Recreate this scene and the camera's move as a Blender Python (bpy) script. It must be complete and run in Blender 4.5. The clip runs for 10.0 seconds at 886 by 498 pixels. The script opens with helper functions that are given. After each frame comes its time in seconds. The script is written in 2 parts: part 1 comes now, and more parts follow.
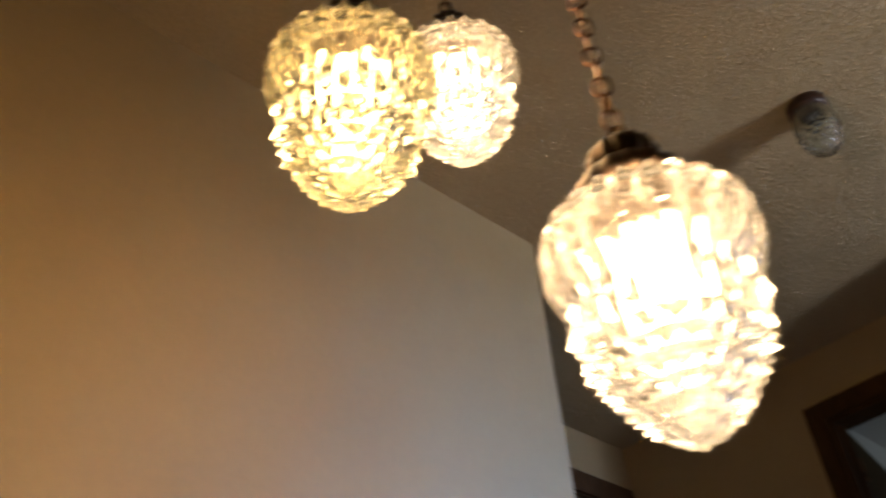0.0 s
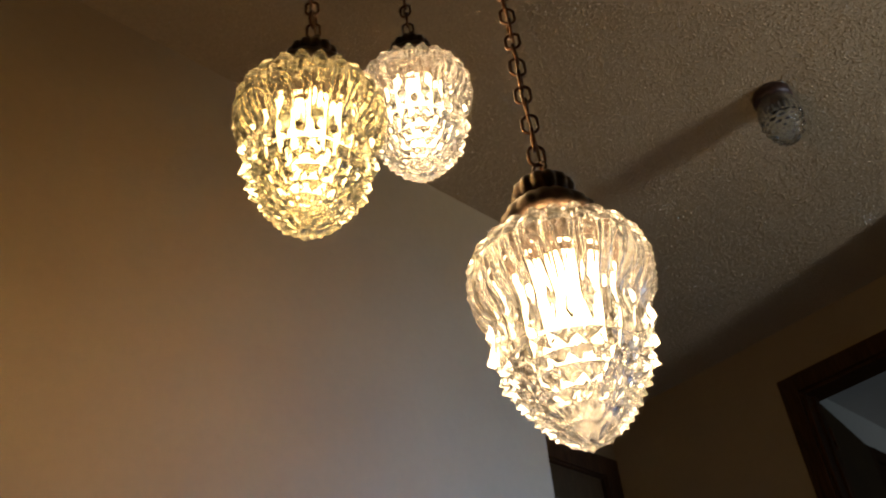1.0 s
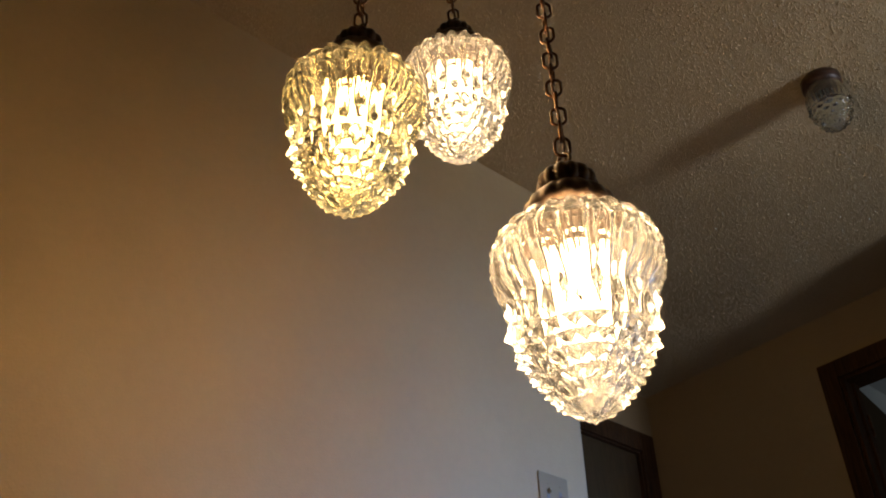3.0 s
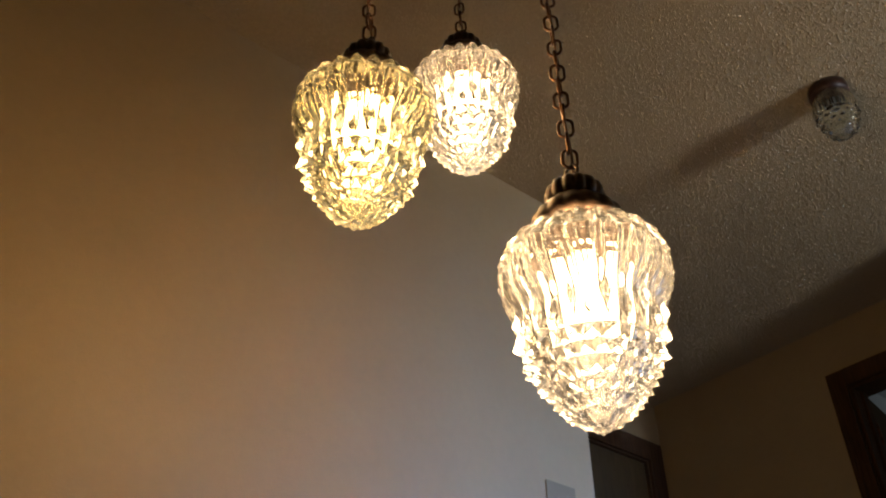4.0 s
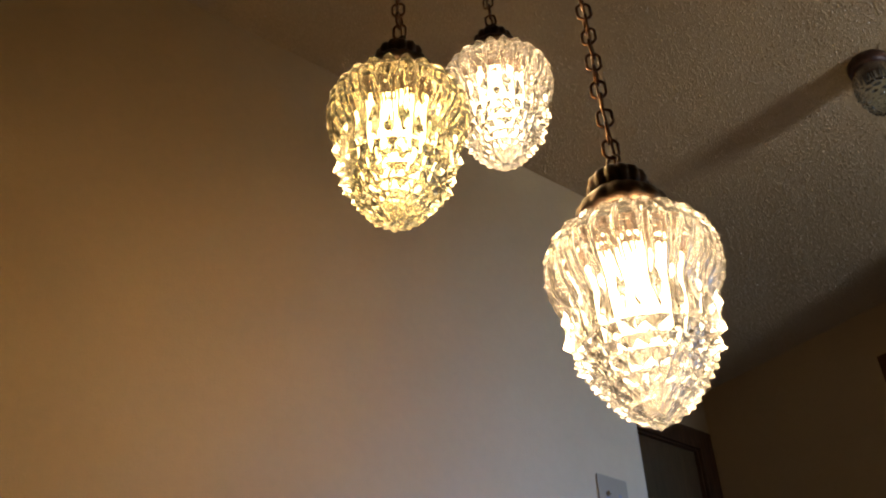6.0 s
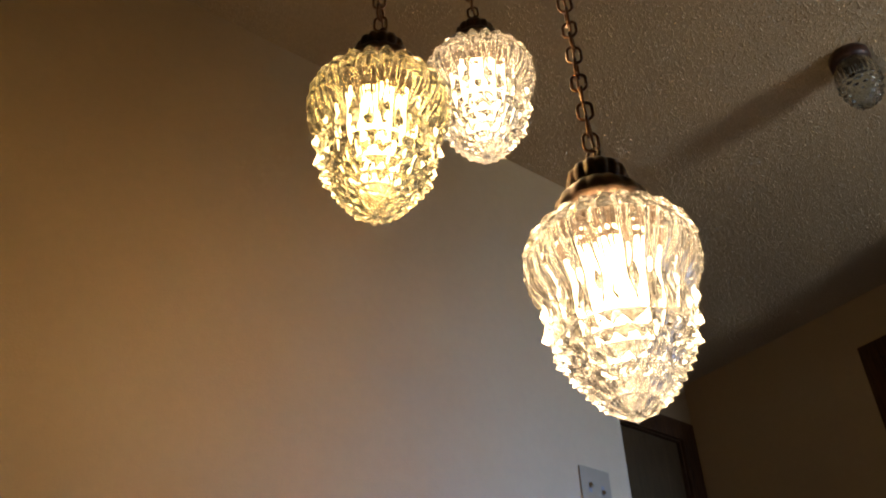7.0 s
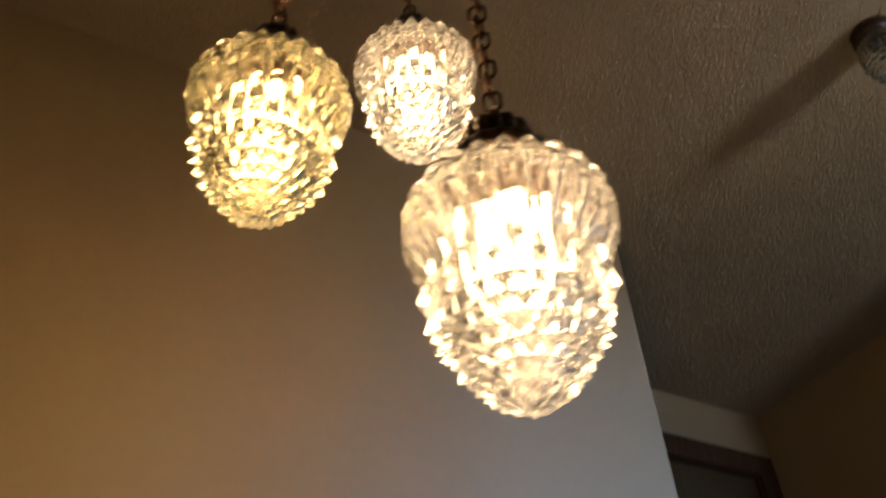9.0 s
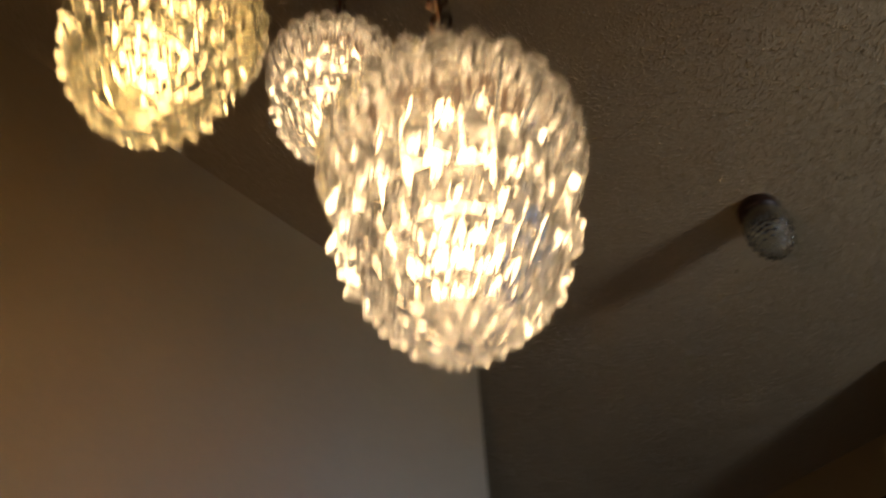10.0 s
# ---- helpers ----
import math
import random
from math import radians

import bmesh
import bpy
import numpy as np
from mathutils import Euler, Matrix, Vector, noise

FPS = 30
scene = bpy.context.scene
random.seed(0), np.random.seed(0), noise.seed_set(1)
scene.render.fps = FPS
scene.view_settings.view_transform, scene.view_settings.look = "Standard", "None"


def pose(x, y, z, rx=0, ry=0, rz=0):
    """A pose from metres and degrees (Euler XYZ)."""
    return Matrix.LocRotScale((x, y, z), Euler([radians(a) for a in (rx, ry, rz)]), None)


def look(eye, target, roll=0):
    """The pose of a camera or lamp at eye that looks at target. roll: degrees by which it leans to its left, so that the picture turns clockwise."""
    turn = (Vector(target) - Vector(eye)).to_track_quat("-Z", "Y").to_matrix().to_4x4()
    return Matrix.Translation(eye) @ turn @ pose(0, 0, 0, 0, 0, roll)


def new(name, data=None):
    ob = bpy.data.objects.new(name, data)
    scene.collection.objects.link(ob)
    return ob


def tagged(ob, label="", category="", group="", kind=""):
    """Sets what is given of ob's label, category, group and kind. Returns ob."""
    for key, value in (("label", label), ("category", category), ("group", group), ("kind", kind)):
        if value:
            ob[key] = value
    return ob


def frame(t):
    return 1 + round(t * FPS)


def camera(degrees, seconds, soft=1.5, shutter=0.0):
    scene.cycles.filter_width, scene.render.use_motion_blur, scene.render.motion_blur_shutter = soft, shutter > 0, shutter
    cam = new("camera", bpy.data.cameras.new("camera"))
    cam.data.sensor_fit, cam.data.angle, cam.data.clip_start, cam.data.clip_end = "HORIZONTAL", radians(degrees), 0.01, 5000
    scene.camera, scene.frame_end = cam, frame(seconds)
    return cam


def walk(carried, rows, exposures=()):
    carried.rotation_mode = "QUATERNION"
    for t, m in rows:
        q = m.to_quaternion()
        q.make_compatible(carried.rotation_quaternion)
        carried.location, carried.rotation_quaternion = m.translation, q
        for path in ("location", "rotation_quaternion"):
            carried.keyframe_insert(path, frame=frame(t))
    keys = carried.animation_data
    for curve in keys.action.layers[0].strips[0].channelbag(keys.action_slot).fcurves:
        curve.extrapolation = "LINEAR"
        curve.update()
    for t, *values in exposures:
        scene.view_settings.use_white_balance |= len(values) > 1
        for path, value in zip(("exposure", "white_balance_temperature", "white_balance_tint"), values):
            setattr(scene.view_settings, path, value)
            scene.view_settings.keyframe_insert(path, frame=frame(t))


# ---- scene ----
cam = camera(54.3, 10.0, soft=2.0, shutter=1.0)
PATH = [
    (0, (1.361, -1.722, 0.459), (0.269, -0.671, 1.764), -4.5),
    (0.5, (1.445, -1.737, 0.446), (0.389, -0.602, 1.71), -4.9),
    (1, (1.492, -1.761, 0.423), (0.362, -0.684, 1.673), -5.1),
    (1.5, (1.531, -1.773, 0.405), (0.359, -0.711, 1.63), -3.0),
    (2, (1.554, -1.781, 0.399), (0.354, -0.766, 1.635), -1.2),
    (2.5, (1.554, -1.783, 0.392), (0.322, -0.764, 1.593), -0.7),
    (4, (1.562, -1.792, 0.387), (0.32, -0.798, 1.6), -0.1),
    (4.5, (1.562, -1.795, 0.392), (0.337, -0.813, 1.631), -0.6),
    (5, (1.559, -1.796, 0.393), (0.335, -0.824, 1.641), -1.3),
    (5.5, (1.549, -1.795, 0.395), (0.255, -0.877, 1.612), -0.6),
    (7, (1.554, -1.788, 0.399), (0.269, -0.823, 1.59), -1.7),
    (7.5, (1.551, -1.782, 0.396), (0.287, -0.805, 1.599), -1.9),
    (8, (1.52, -1.755, 0.425), (0.287, -0.742, 1.63), -5.4),
    (8.5, (1.510, -1.659, 0.430), (0.204, -0.822, 1.692), -2.7),
    (9, (1.514, -1.544, 0.425), (0.220, -0.772, 1.739), -4.0),
    (9.5, (1.441, -1.496, 0.425), (0.365, -0.720, 1.922), -3.3),
    (10, (1.300, -1.455, 0.426), (0.417, -0.551, 1.976), -2.9),
]
walk(cam, [(t, look(eye, target, roll)) for t, eye, target, roll in PATH],
     [(0, 0.75), (0.5, 0.27), (1, 0.08), (2, 0.08), (2.5, 0.2), (4, 0.34), (5, 0.37), (8.5, 0.37), (9, 0.12), (9.5, -0.2), (10, -0.50)])

# ---- world and light ----
world = bpy.data.worlds.new("sky")
world.use_nodes = True
scene.world = world
wn = world.node_tree
sky = wn.nodes.new("ShaderNodeTexSky")
sky.sky_type, sky.sun_disc = "NISHITA", False
sky.sun_elevation, sky.sun_rotation = radians(35), radians(200)
wn.links.new(sky.outputs[0], wn.nodes["Background"].inputs[0])
wn.nodes["Background"].inputs[1].default_value = 0.1


def window_light(name, m, w, h, power, colour, spread=180):
    data = bpy.data.lights.new(name, "AREA")
    data.shape, data.size, data.size_y = "RECTANGLE", w, h
    data.energy, data.color, data.spread = power, colour, radians(spread)
    ob = new(name, data)
    ob.matrix_world = m
    return ob


# daylight in the window openings: the sky's, falling inwards and down, and the ground's, rising to the ceiling
window_light("window_sky", look((4.08, 0.58, 1.25), (2.08, 0.40, -0.05)), 0.48, 0.90, 150, (0.255, 0.46, 1.0), 89)
window_light("window_ground", look((4.07, 0.58, 1.25), (2.6, 0.40, 3.3)), 0.48, 0.90, 58, (0.76, 0.81, 0.90), 105)
window_light("bedroom_daylight", look((2.58, 3.2, 1.5), (0.0, 2.8, 1.9)), 0.9, 0.9, 3.6, (0.80, 0.93, 1.0))

# ---- materials ----


class Mat:
    """A node material built up from a Principled BSDF."""

    def __init__(self, name, colour, rough=0.6, metal=0.0):
        self.m = bpy.data.materials.new(name)
        self.m.use_nodes = True
        self.t = self.m.node_tree
        self.p = self.t.nodes["Principled BSDF"]
        self.p.inputs["Base Color"].default_value = (*colour, 1)
        self.p.inputs["Roughness"].default_value = rough
        self.p.inputs["Metallic"].default_value = metal
        self.colour = colour
        self.co = self.t.nodes.new("ShaderNodeTexCoord").outputs["Object"]
        self.height = None

    def noise(self, scale, detail=3.0, rough=0.55, stretch=None):
        n = self.t.nodes.new("ShaderNodeTexNoise")
        n.inputs["Scale"].default_value, n.inputs["Detail"].default_value = scale, detail
        n.inputs["Roughness"].default_value = rough
        co = self.co
        if stretch:
            mp = self.t.nodes.new("ShaderNodeMapping")
            mp.inputs["Scale"].default_value = stretch
            self.t.links.new(co, mp.inputs[0])
            co = mp.outputs[0]
        self.t.links.new(co, n.inputs["Vector"])
        return n.outputs["Fac"]

    def ramp(self, fac, lo, hi, a=0.35, b=0.65):
        r = self.t.nodes.new("ShaderNodeValToRGB")
        r.color_ramp.elements[0].position, r.color_ramp.elements[1].position = a, b
        r.color_ramp.elements[0].color, r.color_ramp.elements[1].color = (*lo, 1), (*hi, 1)
        self.t.links.new(fac, r.inputs[0])
        return r.outputs[0]

    def vary(self, fac_colour, also=None):
        out = fac_colour
        if also is not None:
            mix = self.t.nodes.new("ShaderNodeMix")
            mix.data_type, mix.blend_type = "RGBA", "MULTIPLY"
            mix.inputs[0].default_value = 1.0
            self.t.links.new(fac_colour, mix.inputs[6])
            self.t.links.new(also, mix.inputs[7])
            out = mix.outputs[2]
        self.t.links.new(out, self.p.inputs["Base Color"])
        return self

    def gloss(self, fac, lo, hi):
        r = self.t.nodes.new("ShaderNodeMapRange")
        r.inputs["To Min"].default_value, r.inputs["To Max"].default_value = lo, hi
        self.t.links.new(fac, r.inputs[0])
        self.t.links.new(r.outputs[0], self.p.inputs["Roughness"])
        return self

    def bump(self, fac, distance, strength=1.0):
        b = self.t.nodes.new("ShaderNodeBump")
        b.inputs["Distance"].default_value, b.inputs["Strength"].default_value = distance, strength
        self.t.links.new(fac, b.inputs["Height"])
        if self.height is not None:
            self.t.links.new(self.height, b.inputs["Normal"])
        self.height = b.outputs[0]
        self.t.links.new(self.height, self.p.inputs["Normal"])
        return self


def shade(c, k):
    return tuple(min(1.0, v * k) for v in c)


def painted(name, c, relief=0.0012):
    a = Mat(name, c, 0.62)
    a.vary(a.ramp(a.noise(1.3, 4), shade(c, 0.93), shade(c, 1.05)), a.ramp(a.noise(40, 3), (0.96, 0.96, 0.96), (1, 1, 1)))
    a.gloss(a.noise(9, 3), 0.5, 0.7)
    a.bump(a.noise(160, 3), relief, 0.5).bump(a.noise(14, 2), 0.002, 0.25)
    return a.m


def wood(name, c, rough=0.4, grain=1.0):
    a = Mat(name, c, rough)
    a.vary(a.ramp(a.noise(18, 6, 0.6, (6, 6, 0.5)), shade(c, 1 - 0.45 * grain), shade(c, 1 + 0.35 * grain)), a.ramp(a.noise(3, 2), (0.8, 0.8, 0.8), (1, 1, 1)))
    a.gloss(a.noise(30, 4, 0.6, (6, 6, 0.5)), rough - 0.1, rough + 0.15)
    a.bump(a.noise(60, 4, 0.6, (6, 6, 0.4)), 0.0006, 0.5)
    return a.m


def bronze(name, c, metal=0.9):
    a = Mat(name, c, 0.4, metal)
    a.vary(a.ramp(a.noise(55, 5), shade(c, 0.45), shade(c, 1.5)))
    a.gloss(a.noise(90, 4), 0.3, 0.55)
    a.bump(a.noise(300, 3), 0.0004, 0.5)
    return a.m


def clear(name, c, rough=0.02, ior=1.5, haze=0.0):
    """Glass; haze: the share of an added translucent layer that makes the glass glow."""
    a = Mat(name, c, rough)
    a.p.inputs["Transmission Weight"].default_value = 1.0
    a.p.inputs["IOR"].default_value = ior
    a.bump(a.noise(70, 2), 0.0008, 0.25).bump(a.noise(210, 2), 0.0006, 0.2)
    if haze:
        def mixed(one, two, share):
            mix = a.t.nodes.new("ShaderNodeMixShader")
            mix.inputs[0].default_value = share
            a.t.links.new(one, mix.inputs[1])
            a.t.links.new(two, mix.inputs[2])
            return mix.outputs[0]

        # rougher share spreads the bulb's white core, standing in for lens bloom
        bloom_lobe = a.t.nodes.new("ShaderNodeBsdfGlass")
        bloom_lobe.inputs["Color"].default_value, bloom_lobe.inputs["Roughness"].default_value, bloom_lobe.inputs["IOR"].default_value = (*c, 1), 0.16, ior
        # translucent share lends the whole globe a creamy glow
        glow_film = a.t.nodes.new("ShaderNodeBsdfTranslucent")
        glow_film.inputs[0].default_value = (*c, 1)
        out = mixed(mixed(a.p.outputs[0], bloom_lobe.outputs[0], 0.15), glow_film.outputs[0], haze)
        a.t.links.new(out, a.t.nodes["Material Output"].inputs[0])
    return a.m


def glowing(name, c, strength):
    a = Mat(name, (0.8, 0.8, 0.78), 0.5)
    a.p.inputs["Emission Color"].default_value = (*c, 1)
    a.p.inputs["Emission Strength"].default_value = strength
    return a.m


WALL = painted("beige_wall_paint", (0.246, 0.174, 0.084))
WALL_ROOM = painted("pale_wall_paint", (0.62, 0.63, 0.62))


def popcorn():
    c = (0.285, 0.209, 0.110)
    a = Mat("popcorn_ceiling", c, 0.9)
    a.vary(a.ramp(a.noise(1.1, 4), shade(c, 0.9), shade(c, 1.05)), a.ramp(a.noise(90, 3, 0.5), (0.9, 0.9, 0.9), (1, 1, 1)))
    a.bump(a.noise(90, 3), 0.003, 0.2).bump(a.noise(260, 2), 0.0025, 0.6)
    return a.m


CEILING = popcorn()
PLAIN_CEILING = painted("plain_ceiling_paint", (0.6, 0.6, 0.6))
CARPET = painted("brown_carpet", (0.07, 0.05, 0.035), 0.006)
DARK_WOOD = wood("dark_stained_wood", (0.046, 0.020, 0.006), 0.7)
DOOR_WOOD = wood("brown_door_wood", (0.050, 0.028, 0.009), 0.75, 0.4)
for dull in (DARK_WOOD, DOOR_WOOD):
    dull.node_tree.nodes["Principled BSDF"].inputs["Specular IOR Level"].default_value = 0.1
BRONZE = bronze("antique_bronze", (0.07, 0.045, 0.030), 0.7)
LINK = bronze("copper_brown_chain", (0.11, 0.055, 0.028))
BLACK_METAL = bronze("black_bronze_base", (0.022, 0.009, 0.005), 0.0)
BLACK_METAL.node_tree.nodes["Principled BSDF"].inputs["Specular IOR Level"].default_value = 0.25
CORD = painted("brown_cord", (0.18, 0.09, 0.04), 0.0005)
PLASTIC = painted("ivory_plastic", (0.155, 0.118, 0.066), 0.0002)
PLASTIC.node_tree.nodes["Principled BSDF"].inputs["Specular IOR Level"].default_value = 0.25
SLOT = painted("dark_plastic", (0.09, 0.085, 0.08), 0.0002)
CLEAR_GLASS = clear("clear_glass", (0.985, 0.995, 1.0), 0.01, haze=0.0025)
YELLOW_GLASS = clear("yellow_glass", (0.87, 0.85, 0.69), 0.01, haze=0.0012)
JAR_GLASS = clear("jar_glass", (0.97, 1.0, 0.97))
PANE = clear("window_glass", (0.95, 0.98, 1.0), 0.0)
BULB = glowing("warm_bulb", (1.0, 0.645, 0.32), 88.0)
DIM_BULB = glowing("amber_bulb", (1.0, 0.63, 0.29), 46.0)
BULB_OFF = painted("unlit_bulb_glass", (0.16, 0.16, 0.15), 0.0002)
FLAKE = Mat("glitter_flake", (0.9, 0.88, 0.85), 0.25, 0.6).m

# ---- helpers of the scene ----


def mesh_of(name, bm, material, smooth=False):
    me = bpy.data.meshes.new(name)
    bm.normal_update()
    bm.to_mesh(me)
    bm.free()
    me.materials.append(material)
    if smooth:
        me.polygons.foreach_set("use_smooth", [True] * len(me.polygons))
    return me


def part(name, bm, material, parent=None, label="", smooth=False, m=None):
    ob = new(name, mesh_of(name, bm, material, smooth))
    if parent is not None:
        ob.parent = parent
    if m is not None:
        ob.matrix_basis = m
    return tagged(ob, label)


def add_box(bm, x0, x1, y0, y1, z0, z1, bevel=0.0):
    r = bmesh.ops.create_cube(bm, size=1, matrix=Matrix.LocRotScale(((x0 + x1) / 2, (y0 + y1) / 2, (z0 + z1) / 2), None, (x1 - x0, y1 - y0, z1 - z0)))
    if bevel:
        edges = list({e for v in r["verts"] for e in v.link_edges})
        bmesh.ops.bevel(bm, geom=edges, offset=bevel, segments=2, affect="EDGES", profile=0.6)
    return bm


def box(x0, x1, y0, y1, z0, z1, bevel=0.0):
    return add_box(bmesh.new(), x0, x1, y0, y1, z0, z1, bevel)


def lathe(profile, n=32, wave=None):
    """A body turned about z from (radius, height) pairs, from bottom to top; wave(angle, k) scales the radius."""
    bm = bmesh.new()
    rings = []
    for k, (r, z) in enumerate(profile):
        if r < 1e-5:
            rings.append([bm.verts.new((0, 0, z))])
            continue
        ring = []
        for i in range(n):
            a = 2 * math.pi * i / n
            q = r * (wave(a, k) if wave else 1)
            ring.append(bm.verts.new((q * math.cos(a), q * math.sin(a), z)))
        rings.append(ring)
    for a, b in zip(rings, rings[1:]):
        for i in range(n):
            j = (i + 1) % n
            if len(a) == 1 and len(b) > 1:
                bm.faces.new((a[0], b[j], b[i]))
            elif len(b) == 1 and len(a) > 1:
                bm.faces.new((a[i], a[j], b[0]))
            elif len(a) > 1:
                bm.faces.new((a[i], a[j], b[j], b[i]))
    bmesh.ops.recalc_face_normals(bm, faces=bm.faces)
    return bm


def tube(points, radius, n=8, closed=False):
    bm = bmesh.new()
    rings = []
    count = len(points)
    for k, p in enumerate(points):
        p = Vector(p)
        q = Vector(points[(k + 1) % count] if closed or k < count - 1 else points[k])
        o = Vector(points[k - 1] if closed or k else points[k])
        d = (q - o).normalized()
        u = d.cross(Vector((0.31, 0.92, 0.17))).normalized()
        v = d.cross(u)
        rings.append([bm.verts.new(p + radius * (math.cos(2 * math.pi * i / n) * u + math.sin(2 * math.pi * i / n) * v)) for i in range(n)])
    for k in range(count if closed else count - 1):
        a, b = rings[k], rings[(k + 1) % count]
        for i in range(n):
            bm.faces.new((a[i], a[(i + 1) % n], b[(i + 1) % n], b[i]))
    if not closed:
        bm.faces.new(rings[0])
        bm.faces.new(rings[-1])
    bmesh.ops.recalc_face_normals(bm, faces=bm.faces)
    return bm


def structure(name, bm, material, label, category):
    return tagged(part(name, bm, material), label, category, kind="structure")


# ---- rooms ----
H = 2.32            # ceiling height
AX, FY = -0.767, 1.382   # alcove's back wall, far wall
T = 0.115

structure("floor", box(-0.882, 4.1, -7.1, 4.3, -0.1, 0), CARPET, "brown carpeted floor of the rooms", "floor")
structure("ceiling", box(-0.882, 4.1, -7.1, FY + T, H, H + 0.1), CEILING, "rough sprayed popcorn ceiling, off-white", "ceiling")
structure("wall_west", box(-T, 0, -7, 0, 0, H), WALL, "plain beige painted wall ending in an outside corner", "wall")
structure("wall_alcove_side", box(AX - T, -T, -T, 0, 0, H), WALL, "beige painted side wall of the alcove", "wall")

bm = box(AX - T, AX, 0, 0.50, 0, H)
add_box(bm, AX - T, AX, 1.29, FY, 0, H)
add_box(bm, AX - T, AX, 0.50, 1.29, 2.034, H)
structure("wall_alcove_back", bm, WALL, "beige wall of the alcove round a dark door", "wall")

bm = box(AX - T, 0.172, FY, FY + T, 0, H)
add_box(bm, 0.80, 2.6, FY, FY + T, 0, H)
add_box(bm, 0.172, 0.80, FY, FY + T, 2.034, H)
structure("wall_north", bm, WALL, "beige wall with an open doorway in dark trim", "wall")
bm = box(0.878, 4.0, 1.025, 1.14, 0, H)
add_box(bm, 0.878, 0.993, 1.14, FY, 0, H)
structure("wall_northeast", bm, WALL, "beige wall stepping forward at an outside corner", "wall")
# added out of view: its edge sets how far left the daylight reaches
structure("wall_daylight_block", box(2.8, 2.9, -7, 0.11, 0, H), WALL, "unseen plain beige wall, added to keep daylight off the west wall's left", "wall")
structure("wall_south", box(-T, 4.0, -7.1, -7, 0, H), WALL, "plain beige painted wall", "wall")
bm = box(4.0, 4.1, -7.1, 0.33, 0, H)
add_box(bm, 4.0, 4.1, 0.83, FY + T, 0, H)
add_box(bm, 4.0, 4.1, 0.33, 0.83, 0, 0.78)
add_box(bm, 4.0, 4.1, 0.33, 0.83, 1.72, H)
structure("wall_east", bm, WALL, "beige wall with one narrow window", "wall")

# the narrow window that lets the daylight in
win = tagged(new("window_1"), "narrow window with a dark wooden frame", "window", kind="structure")
for nm, b in (("window_sill", (3.97, 4.07, 0.33, 0.83, 0.78, 0.795)), ("window_frame", (4.0, 4.05, 0.33, 0.345, 0.795, 1.72)), ("window_frame", (4.0, 4.05, 0.815, 0.83, 0.795, 1.72))):
    part(nm, box(*b, 0.002), DARK_WOOD, win)
pane = part("pane", box(4.03, 4.034, 0.345, 0.815, 0.795, 1.72), PANE, win)
pane.visible_shadow = False

# room behind the open doorway
structure("bedroom_ceiling", box(-0.12, 2.7, FY + T, 4.3, H, H + 0.1), PLAIN_CEILING, "plain grey-white ceiling of the next room", "ceiling")
structure("bedroom_wall_west", box(-0.12, -0.02, FY + T, 4.3, 0, H), WALL_ROOM, "pale wall of the next room", "wall")
structure("bedroom_wall_north", box(-0.02, 2.6, 4.2, 4.3, 0, H), WALL_ROOM, "pale far wall of the next room", "wall")
bm = box(2.6, 2.7, FY, 2.7, 0, H)
add_box(bm, 2.6, 2.7, 3.7, 4.3, 0, H)
add_box(bm, 2.6, 2.7, 2.7, 3.7, 0, 1.0)
add_box(bm, 2.6, 2.7, 2.7, 3.7, 2.0, H)
structure("bedroom_wall_east", bm, WALL_ROOM, "pale wall of the next room with a window", "wall")

# ---- doors ----
door = tagged(new("door_1"), "closed brown door in dark stained wooden trim", "door", kind="structure")
X = AX
part("casing", box(X + 0.001, X + 0.019, 1.268, 1.360, 0, 2.104, 0.004), DARK_WOOD, door)
part("casing", box(X + 0.001, X + 0.019, 0.430, 0.522, 0, 2.104, 0.004), DARK_WOOD, door)
part("head_casing", box(X + 0.001, X + 0.020, 0.522, 1.268, 2.008, 2.104, 0.004), DARK_WOOD, door)
part("jamb", box(X - T, X + 0.0005, 1.262, 1.289, 0, 2.004, 0.002), DARK_WOOD, door)
part("jamb", box(X - T, X + 0.0005, 0.501, 0.528, 0, 2.004, 0.002), DARK_WOOD, door)
part("head_jamb", box(X - T, X + 0.0005, 0.501, 1.289, 2.004, 2.033, 0.002), DARK_WOOD, door)
slab = part("door_slab", box(X - 0.050, X - 0.014, 0.531, 1.259, 0.008, 2.001, 0.003), DOOR_WOOD, door, "plain brown wooden slab")
part("door_knob", lathe([(0.0, 0), (0.026, 0.0), (0.026, 0.006), (0.011, 0.012), (0.011, 0.03), (0.024, 0.042), (0.026, 0.055), (0.017, 0.066), (0, 0.068)], 20), BRONZE, slab, smooth=True, m=pose(X - 0.014, 0.60, 0.95, 0, 90, 0))

door = tagged(new("door_2"), "open doorway trimmed in dark stained wood", "doorway", kind="structure")
Y = FY
part("casing", box(0.102, 0.174, Y - 0.019, Y - 0.001, 0, 2.104, 0.004), DARK_WOOD, door)
part("casing", box(0.798, 0.870, Y - 0.019, Y - 0.001, 0, 2.104, 0.004), DARK_WOOD, door)
part("head_casing", box(0.174, 0.798, Y - 0.021, Y - 0.001, 2.030, 2.104, 0.004), DARK_WOOD, door)
part("jamb", box(0.173, 0.190, Y - 0.0005, Y + T, 0, 2.018, 0.002), DARK_WOOD, door)
part("jamb", box(0.782, 0.799, Y - 0.0005, Y + T, 0, 2.018, 0.002), DARK_WOOD, door)
part("head_jamb", box(0.173, 0.799, Y - 0.0005, Y + T, 2.018, 2.033, 0.002), DARK_WOOD, door)
part("door_stop", box(0.190, 0.201, Y + 0.05, Y + 0.085, 0, 2.018, 0.002), DARK_WOOD, door)
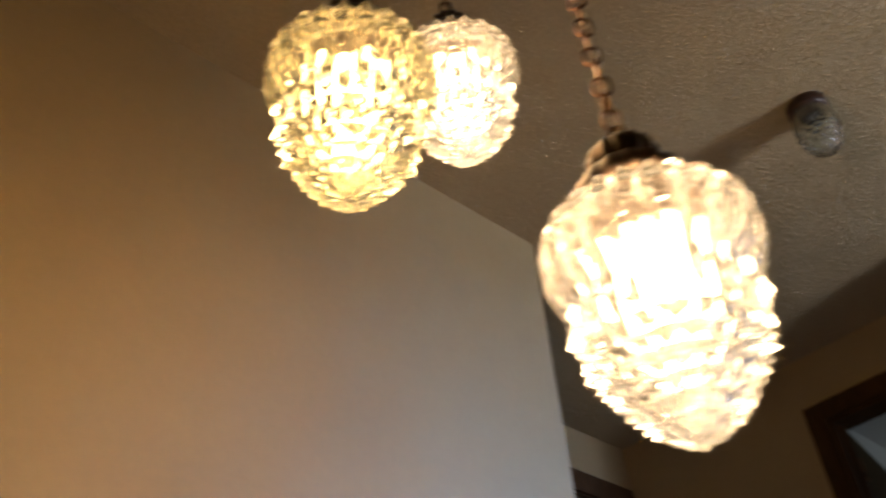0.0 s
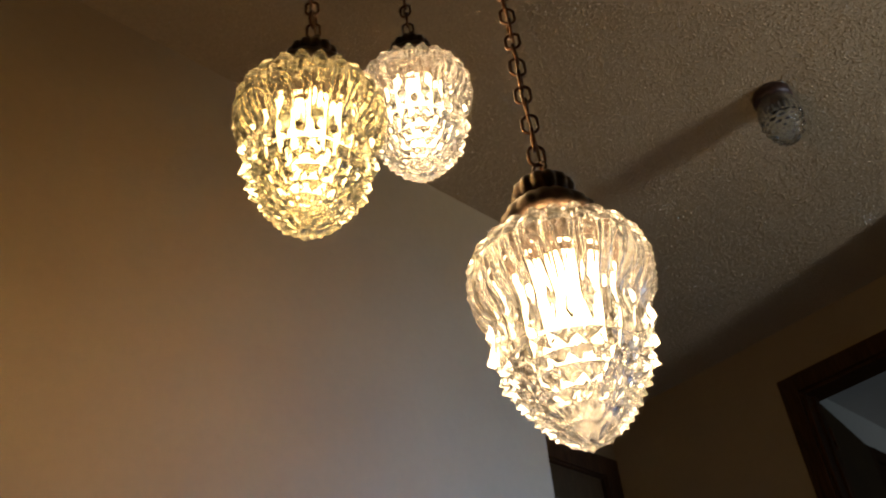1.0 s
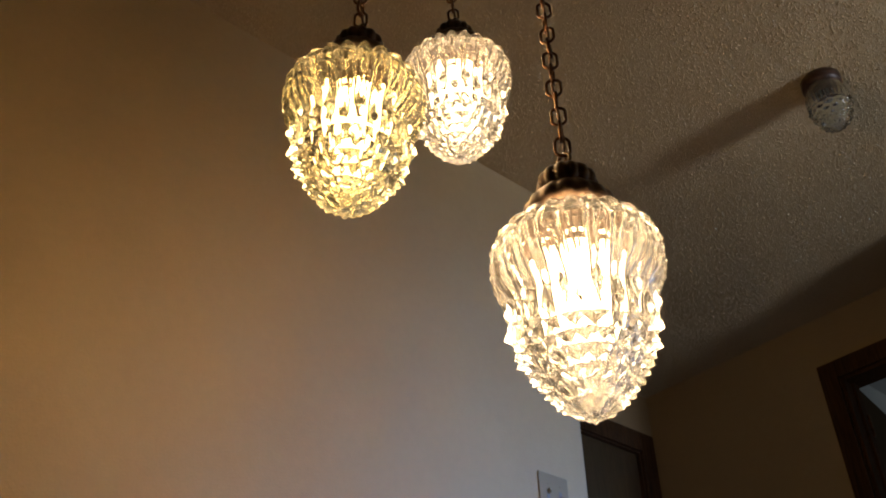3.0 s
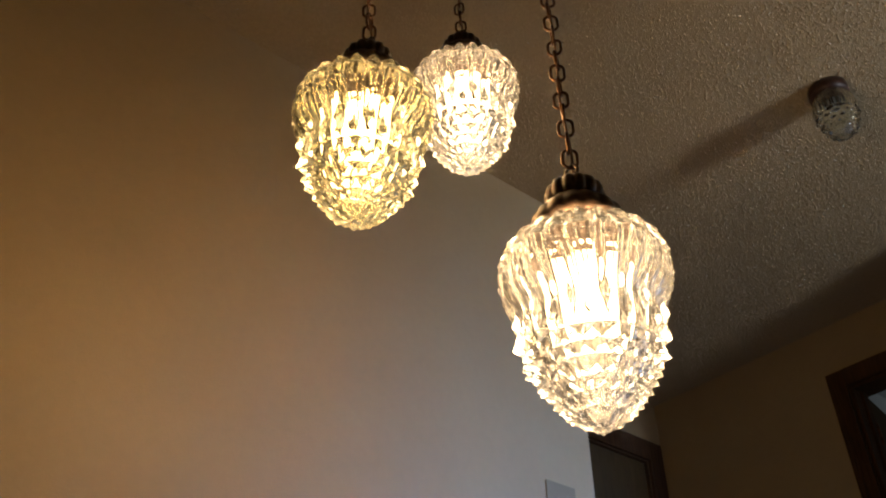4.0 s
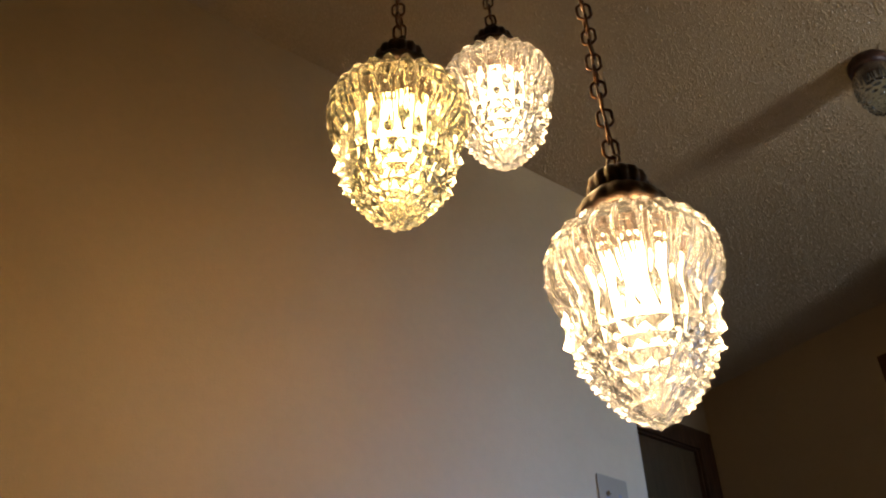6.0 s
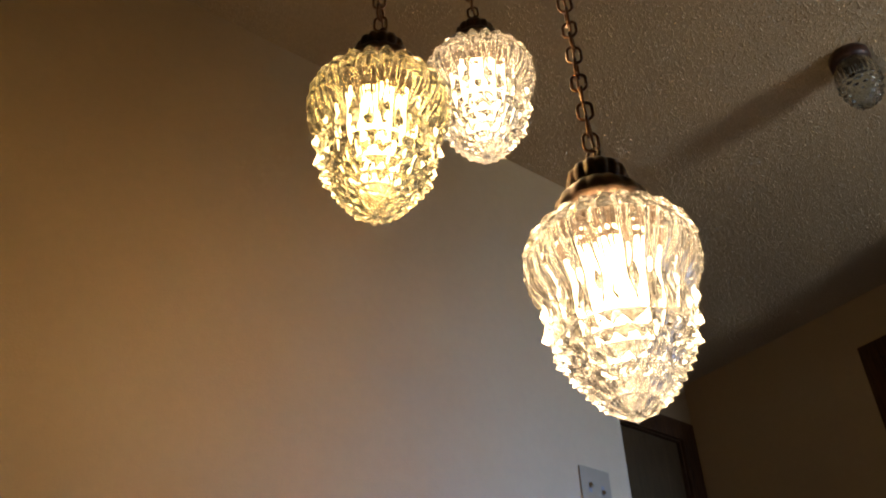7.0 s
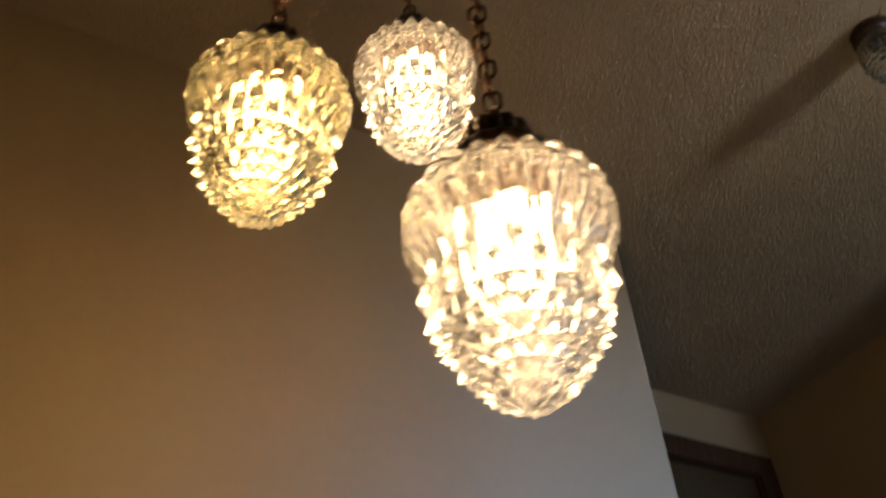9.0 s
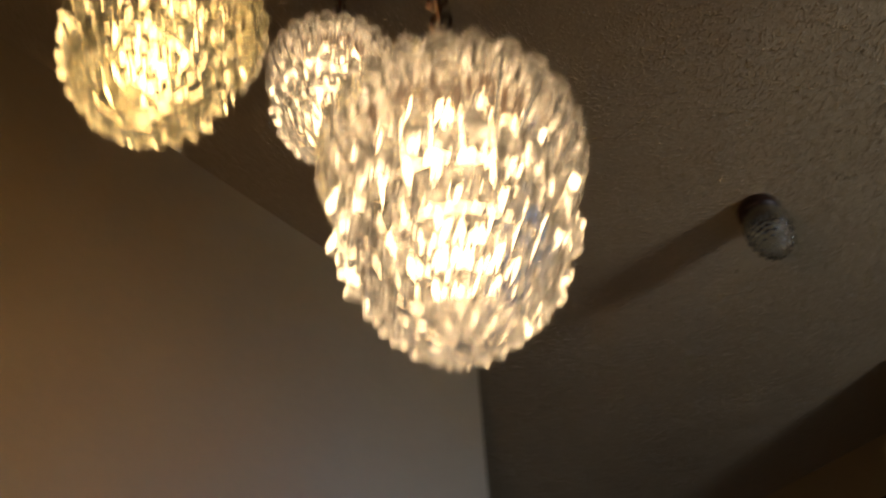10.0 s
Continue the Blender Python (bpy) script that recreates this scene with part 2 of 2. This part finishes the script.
leaf = part("door_slab", box(-0.034, 0, 0, 0.60, 0.008, 2.010, 0.003), DOOR_WOOD, door, "dark wooden door standing open", m=pose(0.196, Y + T - 0.03, 0, 0, 0, 9.5))
for zz in (0.25, 1.05, 1.84):
    part("hinge", lathe([(0, 0), (0.006, 0), (0.006, 0.09), (0, 0.09)], 12), LINK, leaf, m=pose(0.006, -0.004, zz - 0.045))

closet = tagged(new("door_3"), "closed dark closet door in dark trim", "door", kind="structure")
part("casing", box(-0.019, -0.003, 2.33, 2.39, 0, 2.13, 0.003), DARK_WOOD, closet)
part("casing", box(-0.019, -0.003, 3.39, 3.45, 0, 2.13, 0.003), DARK_WOOD, closet)
part("head_casing", box(-0.019, -0.001, 2.39, 3.39, 2.06, 2.13, 0.003), DARK_WOOD, closet)
part("door_slab", box(-0.0195, -0.009, 2.392, 3.388, 0.01, 2.058, 0.002), DARK_WOOD, closet)

# ---- switch plate ----
plate = tagged(new("switch_plate"), "ivory double switch plate on the beige wall", "light switch")
plate.matrix_basis = pose(0, -0.139, 1.242)
part("cover", box(0.0005, 0.006, -0.055, 0.055, -0.058, 0.058, 0.0025), PLASTIC, plate)
for yy in (-0.023, 0.023):
    slot = part("slot", box(0.0055, 0.0066, yy - 0.0055, yy + 0.0055, -0.013, 0.013), SLOT, plate)
    part("toggle", box(0, 0.013, -0.0035, 0.0035, -0.005, 0.005, 0.001), PLASTIC, slot, m=pose(0.005, yy, 0.003 if yy < 0 else -0.003, 0, -28 if yy < 0 else 28, 0))
    for zz in (-0.030, 0.030):
        part("screw", lathe([(0, 0), (0.003, 0), (0.0028, 0.0012), (0, 0.0016)], 12), PLASTIC, plate, m=pose(0.0055, yy, zz, 0, 90, 0))

# ---- pendant lamps ----
FLUTES = 24
# foot of the studs and fluted shoulder, as (height, radius)
OUTER = [(0.0, 0.0), (0.006, 0.0068), (0.0146, 0.0195), (0.0200, 0.0255), (0.026, 0.0310), (0.037, 0.0400), (0.050, 0.0475), (0.063, 0.0550), (0.071, 0.0592), (0.078, 0.0625),
         (0.095, 0.0680), (0.113, 0.0690), (0.124, 0.0688), (0.132, 0.0708), (0.142, 0.0763), (0.156, 0.0845), (0.173, 0.0880), (0.190, 0.0870), (0.205, 0.0785), (0.216, 0.0685),
         (0.2235, 0.0570), (0.228, 0.0480), (0.236, 0.0445), (0.254, 0.0440)]
# bands of points between moulded rings: points round, lower ring, rows, upper ring
BANDS = [(10, 0.0055, (0.0146,), 0.0195), (20, 0.0200, (0.026, 0.037, 0.049), 0.0580), (24, 0.0588, (0.0645, 0.0770), 0.0858)]


def along(table, z):
    zs, rs = zip(*table)
    return float(np.interp(z, zs, rs))


def glass_globe():
    """Pressed glass: fluted shoulder above, staggered faceted points below, thick wall, open at the top."""
    rng = random.Random(7)
    verts, faces = [(0.0, 0.0, -0.001)], []

    def add(r, a, z):
        verts.append((r * math.cos(a), r * math.sin(a), z))
        return len(verts) - 1

    def stitch(low, high):
        """Triangles between two rings of different counts that start at the same angle."""
        i = j = 0
        p, q = len(low), len(high)
        while i < p or j < q:
            if j >= q or (i < p and (i + 1) / p <= (j + 1) / q):
                faces.append((low[i % p], low[(i + 1) % p], high[j % q]))
                i += 1
            else:
                faces.append((low[i % p], high[(j + 1) % q], high[j % q]))
                j += 1

    last = None
    for count, foot, rows, head in BANDS:
        m = 2 * count
        # hollow rings lie below, between and above the rows of points
        ends = [foot] + [0.5 * (p + q) for p, q in zip(rows, rows[1:])] + [head]
        rings = []
        for k in range(2 * len(rows) + 1):
            row = k % 2 == 1
            z = rows[k // 2] if row else ends[k // 2]
            base = along(OUTER, z)
            slope = (along(OUTER, z + 0.006) - along(OUTER, max(0.0, z - 0.006))) / 0.012
            nr, nz = 1 / math.hypot(1, slope), -slope / math.hypot(1, slope)
            ring = []
            for j in range(m):
                a = 2 * math.pi * j / m
                if row and (k // 2 + j) % 2 == 0:
                    d = (0.0042 + 0.0070 * min(1.0, z / 0.075)) * rng.uniform(0.82, 1.12)
                    a += rng.uniform(-0.26, 0.26) * 2 * math.pi / m
                    ring.append(add(base + d * nr, a, z + 0.75 * d * nz + rng.uniform(-0.001, 0.001)))
                else:
                    loose = 0 < k < 2 * len(rows)
                    dip = rng.uniform(-0.0014, 0.0018) if loose else 0
                    ring.append(add(base - dip, a + (rng.uniform(-0.24, 0.24) * 2 * math.pi / m if loose else 0), z))
            rings.append(ring)
        if last is None:
            faces += [(0, rings[0][(j + 1) % m], rings[0][j]) for j in range(m)]
        else:
            stitch(last, rings[0])
        for k in range(len(rings) - 1):
            row, low = (k // 2, 0) if k % 2 else ((k + 1) // 2, 1)
            for j in range(m):
                a, b = rings[k][j], rings[k][(j + 1) % m]
                c, d = rings[k + 1][(j + 1) % m], rings[k + 1][j]
                # each fold runs from a point down to the hollow at its corner
                here = (row + j) % 2 == 0
                for f in (((a, b, d), (b, c, d)) if here == bool(low) else ((a, b, c), (a, c, d))):
                    x, y, h = (sum(verts[v][i] for v in f) / 3 for i in range(3))
                    push = 1 + rng.uniform(-0.0014, 0.0018) / math.hypot(x, y)
                    verts.append((x * push, y * push, h + rng.uniform(-0.0012, 0.0012)))
                    mid = len(verts) - 1
                    faces.extend((f[i], f[(i + 1) % 3], mid) for i in range(3))
        last = rings[-1]
    studs = len(faces)
    n = FLUTES * 14
    previous = None
    lift = [rng.uniform(0.88, 1.1) for _ in range(FLUTES)]
    for z in np.linspace(0.0868, 0.254, 104):
        base = along(OUTER, z)
        ring = []
        for i in range(n):
            a = 2 * math.pi * i / n
            r = base
            if z < 0.232:
                turn = a * FLUTES / (2 * math.pi)
                w = min(1.0, (z - 0.084) / 0.055)
                f = abs(math.sin(a * FLUTES / 2))
                ridge = 1 - abs(2 * (turn % 1) - 1)
                top = max(0.0, min(1.0, (z - 0.185) / 0.035))
                r += (0.0054 * f ** 0.75 - 0.0013) * w * (1 + 0.7 * top)
                # each flute ends in a pointed lobe at the shoulder
                bell = max(0.0, 1 - abs(z - 0.205) / 0.022)
                r += (0.0058 * ridge - 0.003) * bell
                # below, each runs out into a pointed leaf, long and short by turns
                peak = 0.113 if int(turn) % 2 else 0.097
                leaf = (z - 0.0860) / (peak - 0.0860) if z < peak else 1 - (z - peak) / 0.030
                r += 0.0108 * lift[int(turn) % FLUTES] * ridge ** 1.15 * max(0.0, leaf) ** 1.1
                r += 0.0004 * math.sin(z * 620 + 4 * math.sin(a * 5)) * w * f
            ring.append(add(r, a, float(z)))
        if previous is None:
            stitch(last, ring)
        else:
            faces += [(previous[i], previous[(i + 1) % n], ring[(i + 1) % n], ring[i]) for i in range(n)]
        previous = ring
    # inner face: fine ribs above, softly uneven below
    ni = n
    under = None
    for z in np.linspace(0.011, 0.254, 84):
        r = max(0.0015, along(OUTER, z) - 0.0045 - 0.004 * max(0.0, 1 - z / 0.03))
        rib = 0.0011 * min(1.0, max(0.0, (z - 0.115) / 0.03)) * (z < 0.225)
        low = 0.0022 if 0.02 < z < 0.084 else 0.0005 * (z < 0.136)
        streak = 0.0018 * min(1.0, max(0.0, (z - 0.082) / 0.02)) * (z < 0.225)
        ring = []
        for i in range(ni):
            a = 2 * math.pi * i / ni
            q = r + rib * math.sin(a * 64 + 1.9 * math.sin(z * 60 + a * 3))
            q += streak * noise.noise((24 * math.cos(a), 24 * math.sin(a), 14 * z))
            q += low * noise.noise((9 * math.cos(a), 9 * math.sin(a), 120 * z))
            ring.append(add(q, a, float(z)))
        if under is None:
            faces.append(tuple(ring))
        else:
            faces += [(under[(i + 1) % ni], under[i], ring[i], ring[(i + 1) % ni]) for i in range(ni)]
        under = ring
    faces += [(previous[i], previous[(i + 1) % n], under[(i + 1) % n], under[i]) for i in range(n)]
    me = bpy.data.meshes.new("glass_globe")
    me.from_pydata(verts, [], faces)
    bm = bmesh.new()
    bm.from_mesh(me)
    bmesh.ops.recalc_face_normals(bm, faces=bm.faces)
    bm.to_mesh(me)
    bm.free()
    me.polygons.foreach_set("use_smooth", [k >= studs for k in range(len(me.polygons))])
    me.update()
    return me


GLOBE = glass_globe()
RINGZ = 0.336     # hanging ring above the glass tip
PITCH = 0.028


def link_mesh():
    pts = []
    for k in range(20):
        a = 2 * math.pi * (k + 0.5) / 20
        c, s = math.cos(a), math.sin(a)
        pts.append((0.0085 * c, 0, 0.0058 * (1 if s >= 0 else -1) + 0.0085 * s))
    return mesh_of("chain_link", tube(pts, 0.0020, 8, True), LINK, True)


LINK_MESH = link_mesh()


def pendant_lamp(label, glass, lit, x, y, tip, scale=1.0, turn=0.0, lean=0.03, tilt=0.0):
    lamp = tagged(new("pendant_lamp"), label, "pendant lamp", "cluster of hanging glass lamps")
    lamp.matrix_basis = pose(x, y, tip) @ Matrix.Rotation(radians(tilt), 4, Vector((0.77, -0.64, 0)))
    s = scale
    size = pose(0, 0, 0, 0, 0, turn) @ Matrix.Diagonal((s, s, s, 1))
    side = lambda z: Vector((-0.64, -0.77, 0)) * lean * max(0.0, z - RINGZ * s)
    globe = new("glass_globe", GLOBE.copy())
    globe.data.materials.append(glass)
    globe.parent, globe.matrix_basis, globe.visible_shadow = lamp, size, False
    tagged(globe, "fluted pressed glass globe with pointed studs")
    bulb = part("light_bulb", lathe([(0, 0.115), (0.016, 0.117), (0.031, 0.126), (0.0395, 0.141), (0.0410, 0.155), (0.037, 0.171), (0.028, 0.187), (0.020, 0.200), (0.015, 0.209), (0.014, 0.217), (0, 0.217)], 28), lit, lamp, "lit warm white bulb", True, size)
    part("bulb_socket", lathe([(0, 0.215), (0.0165, 0.215), (0.018, 0.219), (0.018, 0.2555), (0, 0.2555)], 24), BRONZE, lamp, smooth=False, m=size)
    wave = lambda a, k: 1 + (0.045 * abs(math.sin(a * 8)) if 3 < k < 9 else 0)
    part("cap_flange", lathe([(0, 0.2545), (0.0455, 0.2545), (0.0455, 0.238), (0.048, 0.236), (0.0515, 0.245), (0.049, 0.256), (0.042, 0.265), (0.036, 0.272), (0.030, 0.277), (0, 0.277)], 128, wave), BRONZE, lamp, "antique bronze scalloped cap", True, size)
    wave = lambda a, k: 1 + (0.10 * abs(math.sin(a * 7)) - 0.05 if 0 < k < 8 else 0)
    part("cap_dome", lathe([(0, 0.2765), (0.0265, 0.2765), (0.0315, 0.282), (0.0335, 0.290), (0.0315, 0.299), (0.025, 0.3065), (0.015, 0.3115), (0.006, 0.3135), (0, 0.314)], 112, wave), BRONZE, lamp, "fluted bronze dome", True, size)
    circle = [(0.009 * math.cos(a), 0, RINGZ - 0.006 + 0.009 * math.sin(a)) for a in np.linspace(0, 2 * math.pi, 20, endpoint=False)]
    part("hanging_ring", tube(circle, 0.0021, 8, True), BRONZE, lamp, smooth=True, m=size)
    z, k = RINGZ * s + 0.015, 0
    top = H - tip
    rng = random.Random(int(x * 1000))
    while z < top - 0.02:
        ob = new("chain_link", LINK_MESH)
        ob.parent = lamp
        ob.matrix_basis = Matrix.Translation(side(z)) @ pose(rng.uniform(-0.0006, 0.0006), rng.uniform(-0.0006, 0.0006), z, rng.uniform(-3, 3), rng.uniform(-3, 3), (90 if k % 2 else 0) + 40 + rng.uniform(-12, 12))
        z, k = z + PITCH - 0.0035, k + 1
    pts = []
    for t in np.linspace(0, 1, 60):
        h = RINGZ * s - 0.012 + t * (top - RINGZ * s + 0.010)
        pts.append(Vector((0.0028 * math.sin(t * 37), 0.0028 * math.cos(t * 41), h)) + side(h))
    part("cord", tube(pts, 0.0016, 6), CORD, lamp, "brown cord threaded through the chain", True)
    part("ceiling_hook", lathe([(0, -0.022), (0.006, -0.02), (0.009, -0.012), (0.022, -0.006), (0.026, -0.001), (0.026, 0), (0, 0)], 24), BRONZE, lamp, smooth=True, m=Matrix.Translation(side(top)) @ pose(0, 0, top))
    return lamp


pendant_lamp("lit clear pressed-glass pendant lamp, hanging lowest on its chain", CLEAR_GLASS, BULB, 1.084, -1.222, 0.729, 0.98, 4, 0.012)
pendant_lamp("lit yellow pressed-glass pendant lamp on a bronze chain", YELLOW_GLASS, DIM_BULB, 0.893, -1.386, 1.011, 0.988, 11, 0.062)
pendant_lamp("lit clear pressed-glass pendant lamp, hanging highest on its chain", CLEAR_GLASS, BULB, 0.839, -1.163, 1.262, 0.965, 7, 0.024, 1.2)

# ---- ceiling light ----
jar = tagged(new("ceiling_light"), "unlit clear ribbed glass jar light with a dark base", "ceiling light")
jar.matrix_basis = pose(0.905, 0.196, H)
part("base", lathe([(0, 0), (0.052, 0), (0.056, -0.004), (0.057, -0.026), (0.054, -0.037), (0.046, -0.042), (0, -0.042)][::-1], 48), BLACK_METAL, jar, "black bronze base", True)
table = [(-0.186, 0.0), (-0.184, 0.014), (-0.178, 0.025), (-0.167, 0.036), (-0.152, 0.0455), (-0.136, 0.0525), (-0.118, 0.0575), (-0.100, 0.0605), (-0.082, 0.0610), (-0.066, 0.0585), (-0.052, 0.0535), (-0.041, 0.048)]
levels = [-0.186] + list(np.linspace(-0.1855, -0.041, 70))
shell = [(along(table, z), z) for z in levels]


def jar_relief(a, k):
    if k >= len(levels) or k == 0:
        return 1.0
    z = levels[k]
    if z > -0.118:
        return 1 + 0.035 * abs(math.sin(a * 15)) * min(1.0, (z + 0.122) / 0.01) * min(1.0, (-0.042 - z) / 0.012 + 0.2)
    return 1.0


inner = [(max(0.001, r - 0.0030), z + (0.003 if z < -0.17 else 0)) for r, z in shell[2::3]][::-1]
bm = lathe(shell + inner + [(0, -0.180)], 168, jar_relief)
bm.verts.ensure_lookup_table()
for v in bm.verts[1:1 + 168 * (len(levels) - 1)]:
    if v.co.z < -0.112:   # rounded points stand out square to the glass
        row, angle = (v.co.z + 0.186) / 0.0135, math.atan2(v.co.y, v.co.x)
        turn = angle / (2 * math.pi) * 13 + 0.5 * (int(row) % 2)
        across, up = abs(2 * (turn % 1) - 1), abs(2 * (row % 1) - 1)
        slope = (along(table, v.co.z + 0.004) - along(table, v.co.z - 0.004)) / 0.008
        out = Vector((math.cos(angle), math.sin(angle), -slope)).normalized()
        v.co += out * 0.0062 * max(0.0, 1 - math.hypot(across, up)) * min(1.0, (v.co.z + 0.188) / 0.02)
part("glass_jar", bm, JAR_GLASS, jar, "clear ribbed and studded glass jar", True, Matrix.Translation((0, 0, 0.004)) @ Matrix.Diagonal((0.97, 0.97, 1.09, 1)))
part("bulb", lathe([(0, -0.088), (0.008, -0.086), (0.012, -0.080), (0.013, -0.072), (0.011, -0.064), (0.010, -0.056), (0.010, -0.042), (0, -0.042)], 24), BULB_OFF, jar, smooth=True)

# ---- sprayed grains of the ceiling ----


def sprayed_grains(x0, x1, y0, y1, pitch):
    """Small uneven cones scattered under the ceiling, all in one mesh."""
    gen = np.random.default_rng(11)
    gx, gy = np.meshgrid(np.arange(x0, x1, pitch), np.arange(y0, y1, pitch))
    x = (gx + gen.uniform(-0.6, 0.6, gx.shape) * pitch).ravel()
    y = (gy + gen.uniform(-0.6, 0.6, gy.shape) * pitch).ravel()
    keep = (gen.random(x.size) < 0.8) & (np.abs(x - 0.905) + np.abs(y - 0.196) > 0.05)
    keep &= ~((x < 0.006) & (y < 0.006)) & (x > x0 + 0.006) & (y < y1 - 0.006) & ~((x > 0.872) & (y > 1.019))
    x, y = x[keep], y[keep]
    n = x.size
    r = 0.0016 + 0.0024 * gen.random(n) ** 1.5
    h = r * gen.uniform(1.0, 2.0, n)
    turn = gen.uniform(0, 2 * math.pi, n)
    co = np.empty((n, 6, 3))
    for k in range(5):
        a = turn + 2 * math.pi * k / 5
        w = r * gen.uniform(0.75, 1.25, n)
        co[:, k] = np.stack((x + w * np.cos(a), y + w * np.sin(a), np.full(n, H + 0.0003)), 1)
    co[:, 5] = np.stack((x, y, H - h), 1)
    loops = np.array([v for k in range(5) for v in (k, 5, (k + 1) % 5)])
    base = np.arange(n)
    me = bpy.data.meshes.new("ceiling_grains")
    me.vertices.add(n * 6)
    me.vertices.foreach_set("co", co.ravel())
    me.loops.add(n * 15)
    me.loops.foreach_set("vertex_index", (loops[None, :] + 6 * base[:, None]).ravel())
    me.polygons.add(n * 5)
    me.polygons.foreach_set("loop_start", (np.arange(5)[None, :] * 3 + 15 * base[:, None]).ravel())
    me.update(calc_edges=True)
    me.polygons.foreach_set("use_smooth", [True] * (n * 5))
    me.materials.append(CEILING)
    return me


tagged(new("ceiling_grains", sprayed_grains(AX, 2.3, -1.7, FY, 0.0068)), "small off-white sprayed grains of the popcorn ceiling", "ceiling texture", kind="stuff")

# ---- glitter in the ceiling ----
rng = random.Random(3)
bm = bmesh.new()
for _ in range(170):
    x, y = rng.uniform(-0.6, 1.9), rng.uniform(-1.6, 1.3)
    bmesh.ops.create_cube(bm, size=1, matrix=Matrix.LocRotScale((x, y, H - 0.004), Euler([rng.uniform(0, 3) for _ in range(3)]), (0.0028, 0.0022, 0.0006)))
tagged(part("ceiling_glitter", bm, FLAKE), "tiny bright glitter flakes in the ceiling texture", "glitter", kind="stuff")
